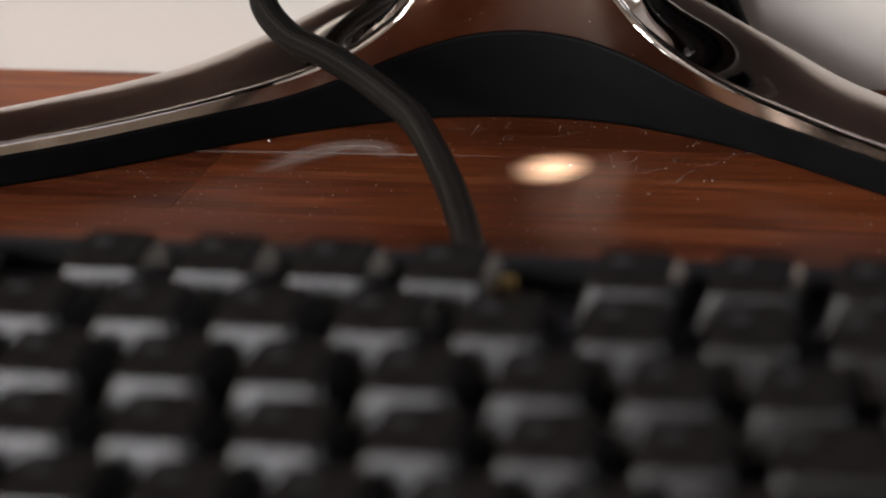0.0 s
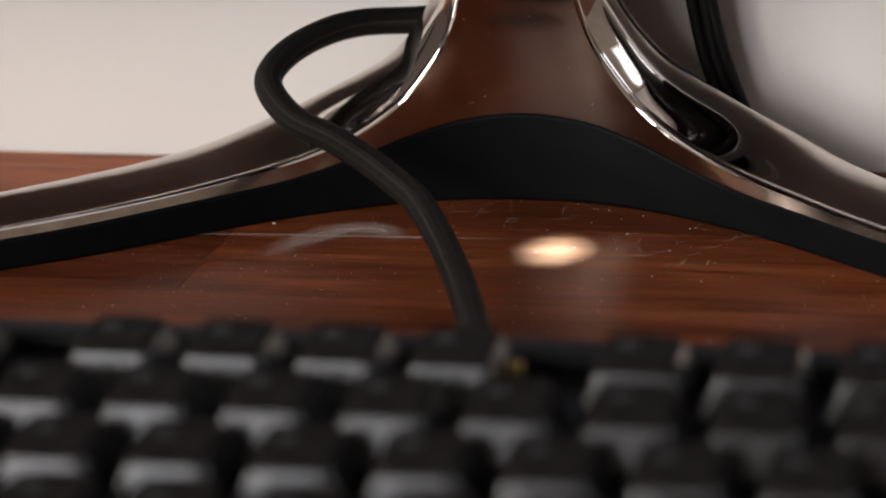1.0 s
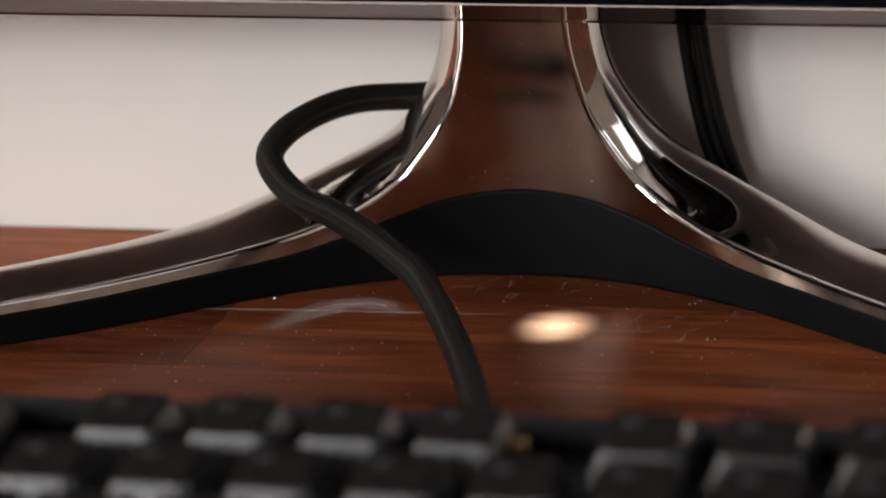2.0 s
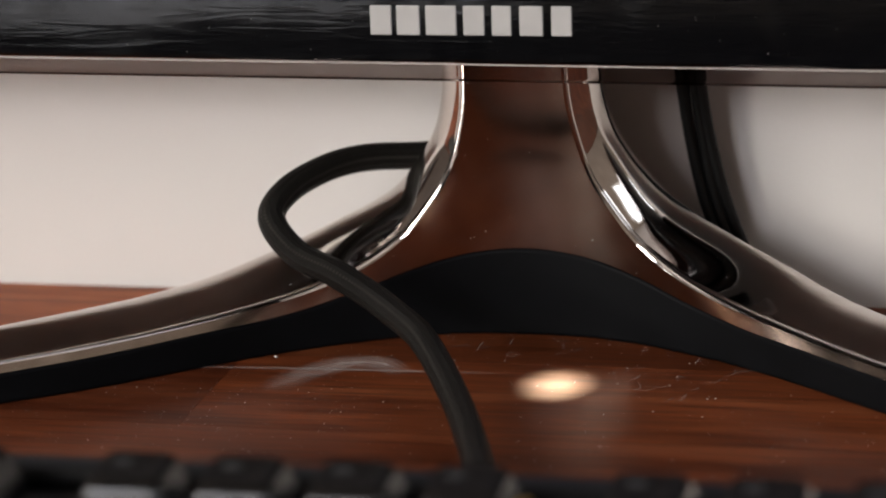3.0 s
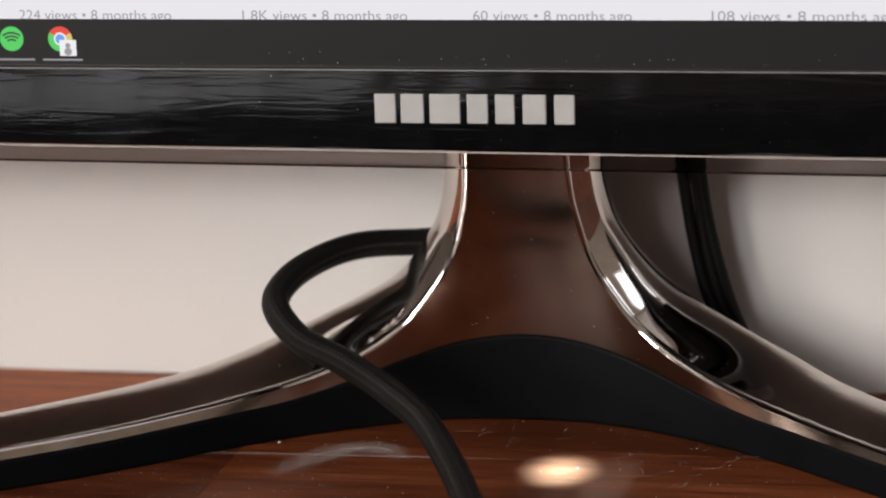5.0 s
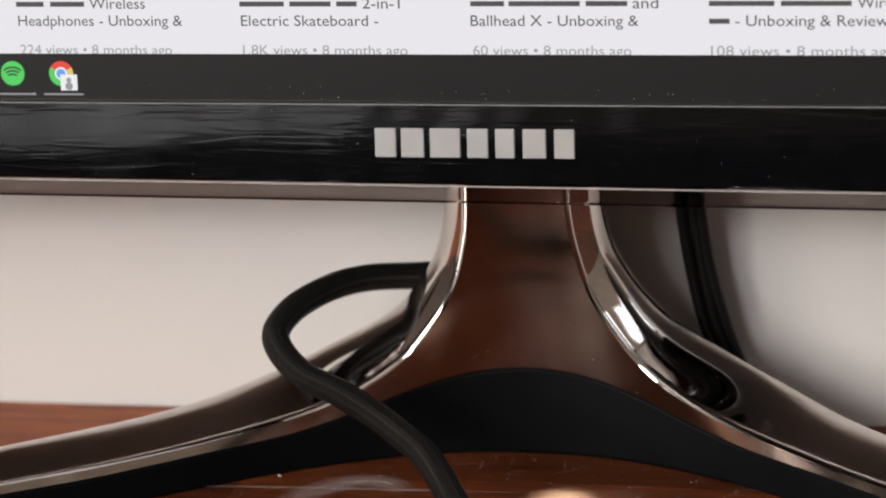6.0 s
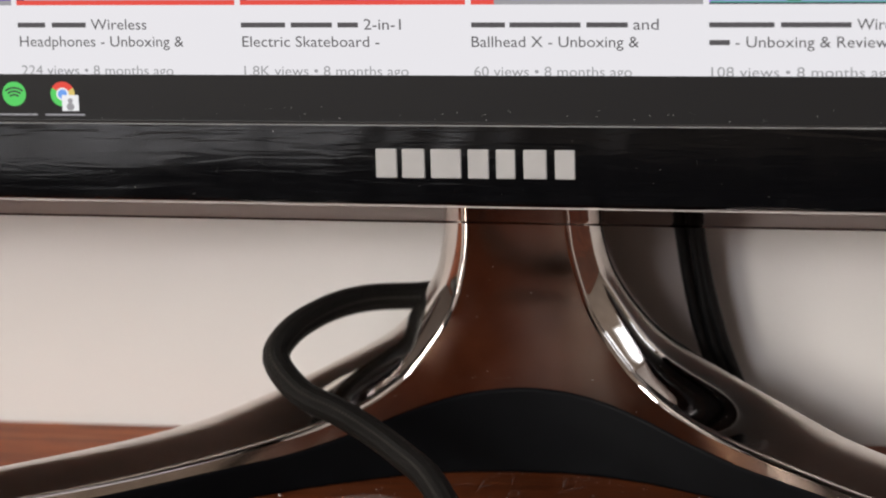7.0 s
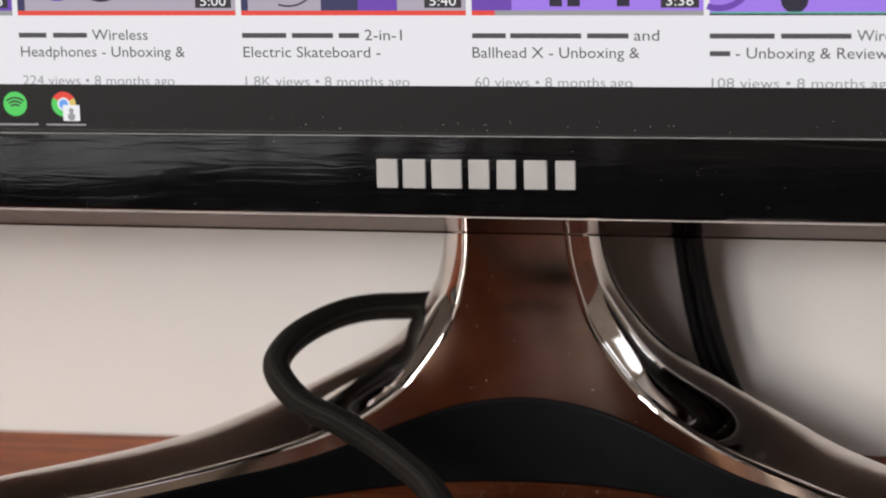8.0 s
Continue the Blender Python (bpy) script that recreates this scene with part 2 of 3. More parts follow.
def hermite(keys, t):
    """Smooth curve through keys (t, *values)."""
    ts = [k[0] for k in keys]
    i = max(0, min(len(ts) - 2, sum(1 for v in ts if v <= t) - 1))

    def tangent(j):
        a, b = max(0, j - 1), min(len(keys) - 1, j + 1)
        return (Vector(keys[b][1:]) - Vector(keys[a][1:])) / (ts[b] - ts[a])
    h = ts[i + 1] - ts[i]
    s = (t - ts[i]) / h
    p0, p1, m0, m1 = Vector(keys[i][1:]), Vector(keys[i + 1][1:]), tangent(i) * h, tangent(i + 1) * h
    return p0 * (2 * s ** 3 - 3 * s ** 2 + 1) + m0 * (s ** 3 - 2 * s ** 2 + s) + p1 * (-2 * s ** 3 + 3 * s ** 2) + m1 * (s ** 3 - s ** 2)


def tube(points, radius, steps=120, ring=20):
    """A round cable along a smooth curve, with its length and girth in metres as UV."""
    keys = [(i, *p) for i, p in enumerate(points)]
    line = [hermite(keys, (len(points) - 1) * k / steps) for k in range(steps + 1)]
    bm = bmesh.new()
    uvl = bm.loops.layers.uv.new()
    up, rings, length = Vector((0, 0, 1)), [], [0.0]
    for k, p in enumerate(line):
        if k:
            length.append(length[-1] + (p - line[k - 1]).length)
        d = (line[min(k + 1, steps)] - line[max(k - 1, 0)]).normalized()
        side = d.cross(up).normalized()
        up = side.cross(d).normalized()
        rings.append([bm.verts.new(p + (side * math.cos(2 * math.pi * j / ring) + up * math.sin(2 * math.pi * j / ring)) * radius) for j in range(ring)])
    for k in range(steps):
        for j in range(ring):
            f = bm.faces.new((rings[k][j], rings[k][(j + 1) % ring], rings[k + 1][(j + 1) % ring], rings[k + 1][j]))
            g = 2 * math.pi * radius / ring
            for lp, uv in zip(f.loops, ((length[k], j * g), (length[k], (j + 1) * g), (length[k + 1], (j + 1) * g), (length[k + 1], j * g))):
                lp[uvl].uv = uv
    bm.faces.new(rings[0][::-1])
    bm.faces.new(rings[-1])
    return bm


# ---- setting: a room round the desk ----
X0, X1, Y0, Y1, Z0, Z1 = -1.3, 1.3, -2.2, 0.2675, -0.74, 1.70
tagged(part("wall_north", box(X0 - 0.1, X1 + 0.1, Y1, Y1 + 0.1, Z0, Z1), WALL, smooth=False), "warm white painted wall behind the desk", "wall", kind="structure")
def wall_with_window(name, xa, xb, ya, yb, za, zb):
    bm = box(xa, xb, Y0, ya, Z0, Z1)
    box(xa, xb, yb, Y1, Z0, Z1, bm=bm)
    box(xa, xb, ya, yb, Z0, za, bm=bm)
    box(xa, xb, ya, yb, zb, Z1, bm=bm)
    return tagged(part(name, bm, ROOM, smooth=False), "plain painted wall with a window opening", "wall", kind="structure")


def window_frame(name, x, ya, yb, za, zb, bars):
    w = tagged(new(name), "white painted window with glazing bars", "window", kind="structure")
    t = 0.03
    for a, b, c, d in ((ya, ya + t, za, zb), (yb - t, yb, za, zb), (ya + t, yb - t, za, za + t), (ya + t, yb - t, zb - t, zb)):
        part("frame_rail", box(x - 0.02, x + 0.02, a, b, c, d, 0.003, 1), FRAME, w)
    for yc in bars:
        part("mullion", box(x - 0.02, x + 0.02, yc - 0.03, yc + 0.03, za + t, zb - t, 0.003, 1), FRAME, w)
    return w


wall_with_window("wall_west", X0 - 0.1, X0, -1.97, -0.63, 0.22, 1.06)
wall_with_window("wall_east", X1, X1 + 0.1, -0.90, 0.22, 0.72, 1.52)
bm = box(X0 - 0.1, -1.24, Y0 - 0.1, Y0, Z0, Z1)
box(-0.61, X1 + 0.1, Y0 - 0.1, Y0, Z0, Z1, bm=bm)
box(-1.24, -0.61, Y0 - 0.1, Y0, Z0, 0.64, bm=bm)
box(-1.24, -0.61, Y0 - 0.1, Y0, 1.22, Z1, bm=bm)
tagged(part("wall_south", bm, ROOM, smooth=False), "plain painted wall with a window opening", "wall", kind="structure")
window_frame("window_1", X0 - 0.02, -1.97, -0.63, 0.22, 1.06, (-1.51, -1.09))
window_frame("window_2", X1 + 0.02, -0.90, 0.22, 0.72, 1.52, (-0.52, -0.16))
w3 = tagged(new("window_3"), "white painted window with glazing bars", "window", kind="structure")
for a, b, c, d in ((-1.24, -1.215, 0.64, 1.22), (-0.635, -0.61, 0.64, 1.22), (-1.215, -0.635, 0.64, 0.67), (-1.215, -0.635, 1.19, 1.22)):
    part("frame_rail", box(a, b, Y0 - 0.02, Y0 + 0.02, c, d, 0.003, 1), FRAME, w3)
for xc in (-0.925,):
    part("mullion", box(xc - 0.025, xc + 0.025, Y0 - 0.02, Y0 + 0.02, 0.67, 1.19, 0.003, 1), FRAME, w3)
tagged(part("ceiling", box(X0 - 0.1, X1 + 0.1, Y0 - 0.1, Y1 + 0.1, Z1, Z1 + 0.08), CEIL, smooth=False), "plain painted ceiling of the room", "ceiling", kind="structure")
tagged(part("floor", box(X0 - 0.1, X1 + 0.1, Y0 - 0.1, Y1 + 0.1, Z0 - 0.08, Z0), CARPET, smooth=False), "plain carpeted floor of the room", "floor", kind="structure")

# ---- monitor ----
SX, SY = -0.0315, 0.2345          # middle of the stand's front on the desk
BY = 0.2070                       # front of the bezel
monitor = tagged(new("monitor"), "black glossy monitor with clear lower edge on a smoked chrome stand", "monitor")
monitor.location = (SX, SY, 0.0)


def under(ob_parent):
    return Matrix.Translation((-SX, -SY, 0.0))


# bezel: glossy frame round the display
XL, XR, ZB, ZT = -0.285, 0.222, 0.0705, 0.400
SL, SR, SB, ST = -0.272, 0.209, 0.0896, 0.387
def sag(x):
    """Height of the lower edge over its mean: it falls a little along the width."""
    return 0.0009 - 0.0052 * (x + 0.17)


def slanted(bm):
    for v in bm.verts:
        v.co.z += sag(v.co.x)
    return bm


bm = bmesh.new()
outer, inner = [(XL, ZB + sag(XL)), (XR, ZB + sag(XR)), (XR, ZT), (XL, ZT)], [(SL, SB), (SR, SB), (SR, ST), (SL, ST)]
loops = []
for pts, y in ((outer, BY + 0.004), (outer, BY + 0.0007), (outer, BY), (inner, BY), (inner, BY + 0.0004), (inner, BY + 0.0016)):
    grow = 0.0 if pts is inner else (0.0007 if y == BY else 0.0)
    sink = 0.0005 if (pts is inner and y == BY) else 0.0
    row = []
    for (x, z), (gx, gz) in zip(pts, ((1, 1), (-1, 1), (-1, -1), (1, -1))):
        row.append(bm.verts.new((x + gx * (grow - sink), y, z + gz * (grow - sink))))
    loops.append(row)
for a, b in zip(loops, loops[1:]):
    for j in range(4):
        bm.faces.new((a[j], a[(j + 1) % 4], b[(j + 1) % 4], b[j]))
bezel = part("bezel", bm, BEZEL, monitor, "piano black glossy bezel", smooth=False, at=under(monitor))
part("bezel_lip", box(SL, SR, BY - 0.00025, BY + 0.0004, SB - 0.0007, SB - 0.00045), LIP, bezel, "thin lip", smooth=False)
part("clear_edge", slanted(box(XL, XR, BY - 0.0002, BY + 0.0055, 0.0664, 0.0703, 0.0003, 2)), ACRYLIC, monitor, "clear smoky acrylic edge", at=under(monitor)).visible_shadow = False
# highlight on the clear edge's top, put in as a pale strip
part("edge_highlight", slanted(box(XL, XR, BY - 0.0006, BY - 0.0001, 0.0702, 0.0705)), EDGE_SHINE, monitor, "thin pale strip painted as the highlight along the bezel", smooth=False, at=under(monitor))
part("back_cover", box(XL + 0.004, XR - 0.004, BY + 0.0045, 0.2165, 0.0735, ZT - 0.004, 0.002, 2), HOUSING, monitor, "matt black rear cover", at=under(monitor))
part("housing", box(-0.16, 0.09, 0.2170, 0.246, 0.175, ZT - 0.04, 0.008, 2), HOUSING, monitor, "matt black rear housing", at=under(monitor))

# silver name plate marks on the bezel, plain upright blocks
for xa, xb in ((-0.0600, -0.0551), (-0.0540, -0.0487), (-0.0474, -0.0404), (-0.0389, -0.0341), (-0.0325, -0.0281), (-0.0263, -0.0210), (-0.0192, -0.0146)):
    part("name_mark", box(xa, xb, BY - 0.0003, BY + 0.0001, 0.0770, 0.0837, 0.0002, 1), SILVER, bezel, "plain silver mark", smooth=False)

# display
PY = BY + 0.0013
PAGE = glow("page_white", (0.80, 0.785, 0.82), 1.0)
BAR = glow("taskbar_grey", (0.005, 0.0047, 0.0052), 1.0)
BAR.node_tree.nodes["Principled BSDF"].inputs["Specular IOR Level"].default_value = 0.4
INK = glow("ink_dark", (0.085, 0.080, 0.085), 1.0)
INK2 = glow("ink_grey", (0.33, 0.325, 0.34), 1.0)
RED = glow("progress_red", (0.78, 0.075, 0.055), 1.0)
TRACK = glow("progress_grey", (0.33, 0.32, 0.34), 1.0)
BADGE = glow("badge_dark", (0.045, 0.04, 0.045), 1.0)
WHITE = glow("badge_white", (0.85, 0.85, 0.87), 1.0)
GREEN = glow("icon_green", (0.10, 0.62, 0.13), 1.0)
YELLOW = glow("icon_yellow", (0.72, 0.55, 0.16), 1.0)
BLUE = glow("icon_blue", (0.16, 0.36, 0.85), 1.0)
LILAC = glow("picture_lilac", (0.42, 0.38, 0.46), 1.0)
VIOLET = glow("picture_violet", (0.36, 0.20, 0.80), 1.0)
PURPLE = glow("picture_purple", (0.16, 0.07, 0.42), 1.0)
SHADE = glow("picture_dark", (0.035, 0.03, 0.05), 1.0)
TEAL = glow("picture_teal", (0.13, 0.42, 0.36), 1.0)
NAVY = glow("picture_navy", (0.05, 0.05, 0.12), 1.0)


def patch(x0, x1, z0, z1, layer):
    """A flat patch of the picture; a higher layer lies nearer."""
    bm = bmesh.new()
    y = PY - 0.00004 * layer
    bm.faces.new([bm.verts.new(p) for p in ((x0, y, z0), (x1, y, z0), (x1, y, z1), (x0, y, z1))])
    return bm


def disc(x, z, r, layer, a0=0.0, a1=360.0, r0=0.0, n=40):
    bm = bmesh.new()
    y = PY - 0.00004 * layer
    out = [bm.verts.new((x + r * math.cos(radians(a0 + (a1 - a0) * k / n)), y, z + r * math.sin(radians(a0 + (a1 - a0) * k / n)))) for k in range(n + 1)]
    inn = [bm.verts.new((x + r0 * math.cos(radians(a0 + (a1 - a0) * k / n)), y, z + r0 * math.sin(radians(a0 + (a1 - a0) * k / n)))) for k in range(n + 1)]
    for k in range(n):
        bm.faces.new((out[k], out[k + 1], inn[k + 1], inn[k]))
    return bm


screen = part("screen", patch(SL - 0.001, SR + 0.001, SB - 0.001, ST + 0.001, 0), PAGE, monitor, "lit display showing a white web page", smooth=False, at=under(monitor))


def show(name, bm, material, label=""):
    return part(name, bm, material, screen, label, smooth=False)


def writing(body, x0, x1, z, cap, material, layer=3):
    """Letters of the built-in font, from x0 to x1 on the base line z."""
    cu = bpy.data.curves.new("letters", "FONT")
    cu.body, cu.size, cu.resolution_u = body, 1.0, 3
    tmp = bpy.data.objects.new("letters", cu)
    scene.collection.objects.link(tmp)
    me = bpy.data.meshes.new_from_object(tmp.evaluated_get(bpy.context.evaluated_depsgraph_get()))
    bpy.data.objects.remove(tmp)
    xs = [v.co.x for v in me.vertices]
    k, lo = (x1 - x0) / (max(xs) - min(xs)), min(xs)
    bm = bmesh.new()
    bm.from_mesh(me)
    bpy.data.meshes.remove(me)
    for v in bm.verts:
        v.co = (x0 + (v.co.x - lo) * k, PY - 0.00004 * layer, z + v.co.y * cap / 0.70)
    return show("caption", bm, material)


def word_bar(x0, x1, z, cap, material, layer=3):
    return show("word_bar", patch(x0, x1, z + cap * 0.2, z + cap * 0.66, layer), material)


Z1T, Z2T, ZVW, CAP = 0.1105, 0.1066, 0.1000, 0.00245
PITCH = 0.0529
# column 1 to 4: left edge of each
C = [-0.1434 + PITCH * i for i in range(-2, 7)]
for i, x in enumerate(C):
    j = i - 2
    fill = {-1: PURPLE, 0: LILAC, 1: LILAC, 2: VIOLET, 3: VIOLET}.get(j, LILAC)
    if x < SL or x + 0.0518 > SR:
        continue
    show("thumbnail", patch(x, x + 0.0516, 0.1161, 0.1460, 1), fill, "video preview picture")
    if j in (0, 1):
        show("progress_bar", patch(x, x + 0.0516, 0.1161, 0.1172, 3), RED)
    elif j in (-1, 2):
        show("progress_track", patch(x, x + 0.0516, 0.1161, 0.1172, 2), TRACK)
        if j == 2:
            show("progress_bar", patch(x, x + 0.0052, 0.1161, 0.1172, 3), RED)
    if j < 3:
        show("badge", patch(x + 0.0422, x + 0.0506, 0.1178, 0.1210, 2), BADGE)
        writing(["3:18", "5:00", "5:40", "3:38"][j + 1] if -1 <= j < 3 else "4:10", x + 0.0434, x + 0.0494, 0.1183, 0.0022, WHITE)
for r_ in range(1, 6):
    for i, x in enumerate(C):
        if SL < x and x + 0.0518 < SR and 0.1161 + 0.0475 * r_ + 0.0292 < ST:
            show("thumbnail", patch(x, x + 0.0516, 0.1161 + 0.0475 * r_, 0.1460 + 0.0475 * r_, 1), (SHADE, LILAC, SHADE, BADGE)[(i * 3 + r_ * 2) % 4], "video preview picture")
# shapes at the foot of the previews
show("picture_shape", disc(C[2] + 0.0095, 0.1250, 0.0056, 2, 180, 360, 0.0030), PURPLE)
show("picture_shape", disc(C[2] + 0.0200, 0.1252, 0.0060, 2, 180, 360, 0.0028), SHADE)
show("picture_shape", patch(C[2], C[2] + 0.0018, 0.1172, 0.1300, 2), NAVY)
show("picture_shape", patch(C[3], C[3] + 0.0016, 0.1172, 0.1300, 2), NAVY)
show("picture_shape", patch(C[3] + 0.0185, C[3] + 0.0270, 0.1172, 0.1300, 2), NAVY)
show("picture_shape", patch(C[3] + 0.0270, C[3] + 0.036, 0.1172, 0.1300, 2), PURPLE)
show("picture_shape", disc(C[3] + 0.011, 0.1250, 0.0070, 2, 250, 330, 0.0066), SHADE)
for k in (0.0175, 0.0215, 0.0325):
    show("picture_shape", patch(C[4] + k, C[4] + k + 0.0028, 0.1181, 0.1300, 2), SHADE)
show("picture_shape", patch(C[4], C[4] + 0.009, 0.1172, 0.1300, 2), PURPLE)
show("picture_edge", patch(C[5], C[5] + 0.0516, 0.1161, 0.1165, 2), SHADE)
show("picture_edge", patch(C[5] + 0.0003, C[5] + 0.0513, 0.1165, 0.1169, 3), TEAL)
show("picture_shape", disc(C[5] + 0.0185, 0.1196, 0.0030, 2), SHADE)
show("picture_shape", disc(C[5] + 0.002, 0.1250, 0.0080, 2, 250, 330, 0.0066), PURPLE)

# captions under the previews; trade names are plain bars
for a, b in ((0.0, 0.0066), (0.0082, 0.0163)):
    word_bar(C[2] + a, C[2] + b, Z1T, CAP, INK)
writing("Wireless", C[2] + 0.0175, C[2] + 0.0307, Z1T, CAP, INK)
writing("Headphones - Unboxing &", C[2] + 0.0003, C[2] + 0.0393, Z2T, CAP, INK)
for a, b in ((0.0, 0.0103), (0.0116, 0.0211), (0.0224, 0.0271)):
    word_bar(C[3] + a, C[3] + b, Z1T, CAP, INK)
writing("2-in-1", C[3] + 0.0284, C[3] + 0.0369, Z1T, CAP, INK)
writing("Electric Skateboard -", C[3] + 0.0002, C[3] + 0.0319, Z2T, CAP, INK)
for a, b in ((0.0, 0.0076), (0.0086, 0.0245), (0.0258, 0.0350)):
    word_bar(C[4] + a, C[4] + b, Z1T, CAP, INK)
writing("and", C[4] + 0.0362, C[4] + 0.0418, Z1T, CAP, INK)
writing("Ballhead X - Unboxing &", C[4], C[4] + 0.0374, Z2T, CAP, INK)
for a, b in ((0.0, 0.0142), (0.0156, 0.0308)):
    word_bar(C[5] + a, C[5] + b, Z1T, CAP, INK)
writing("Wireless", C[5] + 0.0320, C[5] + 0.0448, Z1T, CAP, INK)
word_bar(C[5], C[5] + 0.0045, Z2T, CAP, INK)
writing("- Unboxing & Review", C[5] + 0.0057, C[5] + 0.0388, Z2T, CAP, INK)
for i, (body, w) in enumerate((("224 views \u2022 8 months ago", 0.0362), ("1.8K views \u2022 8 months ago", 0.0380), ("60 views \u2022 8 months ago", 0.0354), ("108 views \u2022 8 months ago", 0.0400))):
    writing(body, C[2 + i] + 0.0004, C[2 + i] + 0.0004 + w, ZVW, 0.0023, INK2)

# task bar along the foot of the display
show("taskbar", patch(SL, SR, SB - 0.0005, 0.1002, 5), BAR, "dark task bar")
show("app_icon", disc(-0.1452, 0.0956, 0.00285, 6), GREEN, "round green icon")
for k, (r, w) in enumerate(((0.0031, 115), (0.0023, 110), (0.0015, 105))):
    show("icon_arc", disc(-0.1452, 0.0936, r + 0.0005, 7, 90 - w / 3, 90 + w / 3, r + 0.0001), BADGE)
for a0, a1, m in ((30, 150, RED), (150, 270, GREEN), (270, 390, YELLOW)):
    show("app_icon", disc(-0.1335, 0.0956, 0.0029, 6, a0, a1), m)
show("icon_core", disc(-0.1335, 0.0956, 0.0015, 7), WHITE)
show("icon_core", disc(-0.1335, 0.0956, 0.0011, 8), BLUE)
show("icon_badge", patch(-0.1337, -0.1297, 0.0917, 0.0954, 9), WHITE)
show("icon_badge", disc(-0.1317, 0.0941, 0.0006, 10), TRACK)
show("icon_badge", disc(-0.1317, 0.0927, 0.0009, 10), TRACK)
show("underline", patch(-0.1520, -0.1398, 0.0906, 0.0910, 6), TRACK)
show("underline", patch(-0.1379, -0.1284, 0.0906, 0.0910, 6), TRACK)

# stand: half curves from the tip of a foot (0) to the top of the neck (1); values are
# distance from the middle, height, and depth behind the front line
FRONT = [(-0.02, -0.0025, 0.0), (0.0, 0.0, 0.0), (0.02, -0.0025, 0.0), (0.04, -0.0120, 0.0), (0.06, -0.0260, 0.0), (0.089, -0.0520, 0.0), (0.105, -0.0640, 0.0), (0.165, -0.1060, 0.0)]
ARCH = [(-0.014, 0.0198, 0.0), (0.0, 0.0212, 0.0), (0.014, 0.0198, 0.0), (0.027, 0.0164, 0.0), (0.040, 0.0122, 0.0), (0.054, 0.0092, 0.0), (0.072, 0.0082, 0.0), (0.105, 0.0072, 0.0), (0.165, 0.0060, 0.0)]
REACH = [(0.0, 0.165, 0.0), (0.16, 0.105, 0.0), (0.26, 0.072, 0.0), (0.34, 0.054, 0.0), (0.42, 0.040, 0.0), (0.48, 0.027, 0.0), (0.54, 0.014, 0.0), (0.6, 0.0, 0.0)]
RISE = [(0.6, 0.0212, 0.0), (0.7, 0.032, -0.0026), (0.8, 0.045, -0.0056), (0.9, 0.060, -0.0084), (1.0, 0.080, -0.0110)]
RIDGE = [(0.0, 0.164, 0.0073, 0.0), (0.16, 0.105, 0.0090, 0.0), (0.26, 0.071, 0.0104, 0.0), (0.34, 0.0505, 0.0132, 0.0), (0.42, 0.0370, 0.0180, 0.0), (0.5, 0.0277, 0.0245, 0.0), (0.58, 0.0217, 0.0315, 0.0), (0.68, 0.0163, 0.0400, 0.0), (0.78, 0.0133, 0.0495, 0.0), (0.88, 0.0115, 0.0600, 0.0), (1.0, 0.0108, 0.082, 0.0)]
CREST = [(0.0, 0.160, 0.0099, 0.0220), (0.16, 0.106, 0.0126, 0.0250), (0.26, 0.078, 0.0147, 0.0262), (0.34, 0.0618, 0.0191, 0.0250), (0.42, 0.0470, 0.0257, 0.0190), (0.5, 0.0346, 0.0320, 0.0170), (0.58, 0.0272, 0.0392, 0.0145), (0.68, 0.0213, 0.0480, 0.0122), (0.78, 0.0186, 0.0557, 0.0108), (0.88, 0.0174, 0.0645, 0.0100), (1.0, 0.0171, 0.082, 0.008)]


def front_y(d):
    return hermite(FRONT, abs(d))[0]


def arch_z(d):
    return hermite(ARCH, abs(d))[0]


def at_arch(t):
    if t <= 0.6:
        d = max(0.0, hermite(REACH, t)[0])
        return Vector((d, front_y(d), arch_z(d)))
    return Vector((0.0, 0.0, hermite(RISE, t)[0]))


def at_line(keys, t):
    d, z, off = hermite(keys, t)
    return Vector((d, front_y(d) + off, z))


N = 80


def face_y(d, z):
    """Front face: leans forward at the neck and slopes back along the feet."""
    k = max(0.0, min(1.0, (abs(d) - 0.030) / 0.045))
    k = k * k * (3 - 2 * k)
    rise = z - arch_z(d)
    hollow = 0.0016 * max(0.0, 1 - (d / 0.024) ** 2) * max(0.0, min(1.0, rise / 0.025))
    return front_y(d) + (-0.235 + 0.60 * k) * rise + hollow


def stand_rows(t):
    """Cross sections at t: the satin face, and the mirror shell from its ridge over the crest to the back."""
    a, r, c = at_arch(t), at_line(RIDGE, t), at_line(CREST, t)
    neck = max(0.0, min(1.0, (t - 0.28) / 0.40))
    neck = neck * neck * (3 - 2 * neck)
    face = []
    for k in range(17):
        p = a.lerp(r, k / 16)
        p.y = face_y(p.x, p.z)
        face.append(p)
    r = face[-1].copy()
    ahead = at_line(CREST, min(1.0, t + 0.02)) - at_line(CREST, max(0.0, t - 0.02))
    out = ahead.cross(c - r).normalized()
    if out.z + out.x < 0:
        out = -out
    shell = []
    for k in range(33):
        s = (k / 32) ** 1.5
        p = r.lerp(c, s)
        p += out * (c - r).length * ((0.005 + 0.155 * neck) * 4 + 0.35 * s) * s * (1 - s)
        p += out * (0.00036 - 0.00008 * neck) * math.sin(math.pi * min(s / (0.10 - 0.03 * neck), 1.0))
        shell.append(p)
    back = Vector((c.x * 0.985, c.y + 0.0025, c.z - 0.0008))
    back2 = Vector((c.x * 0.96, c.y + 0.0045, c.z - 0.004 if t > 0.5 else c.z * 0.7))
    foot = Vector((c.x * 0.94, c.y + 0.0055, 0.0 if t <= 0.5 else c.z - 0.014))
    return face, shell + [back, back2, foot]


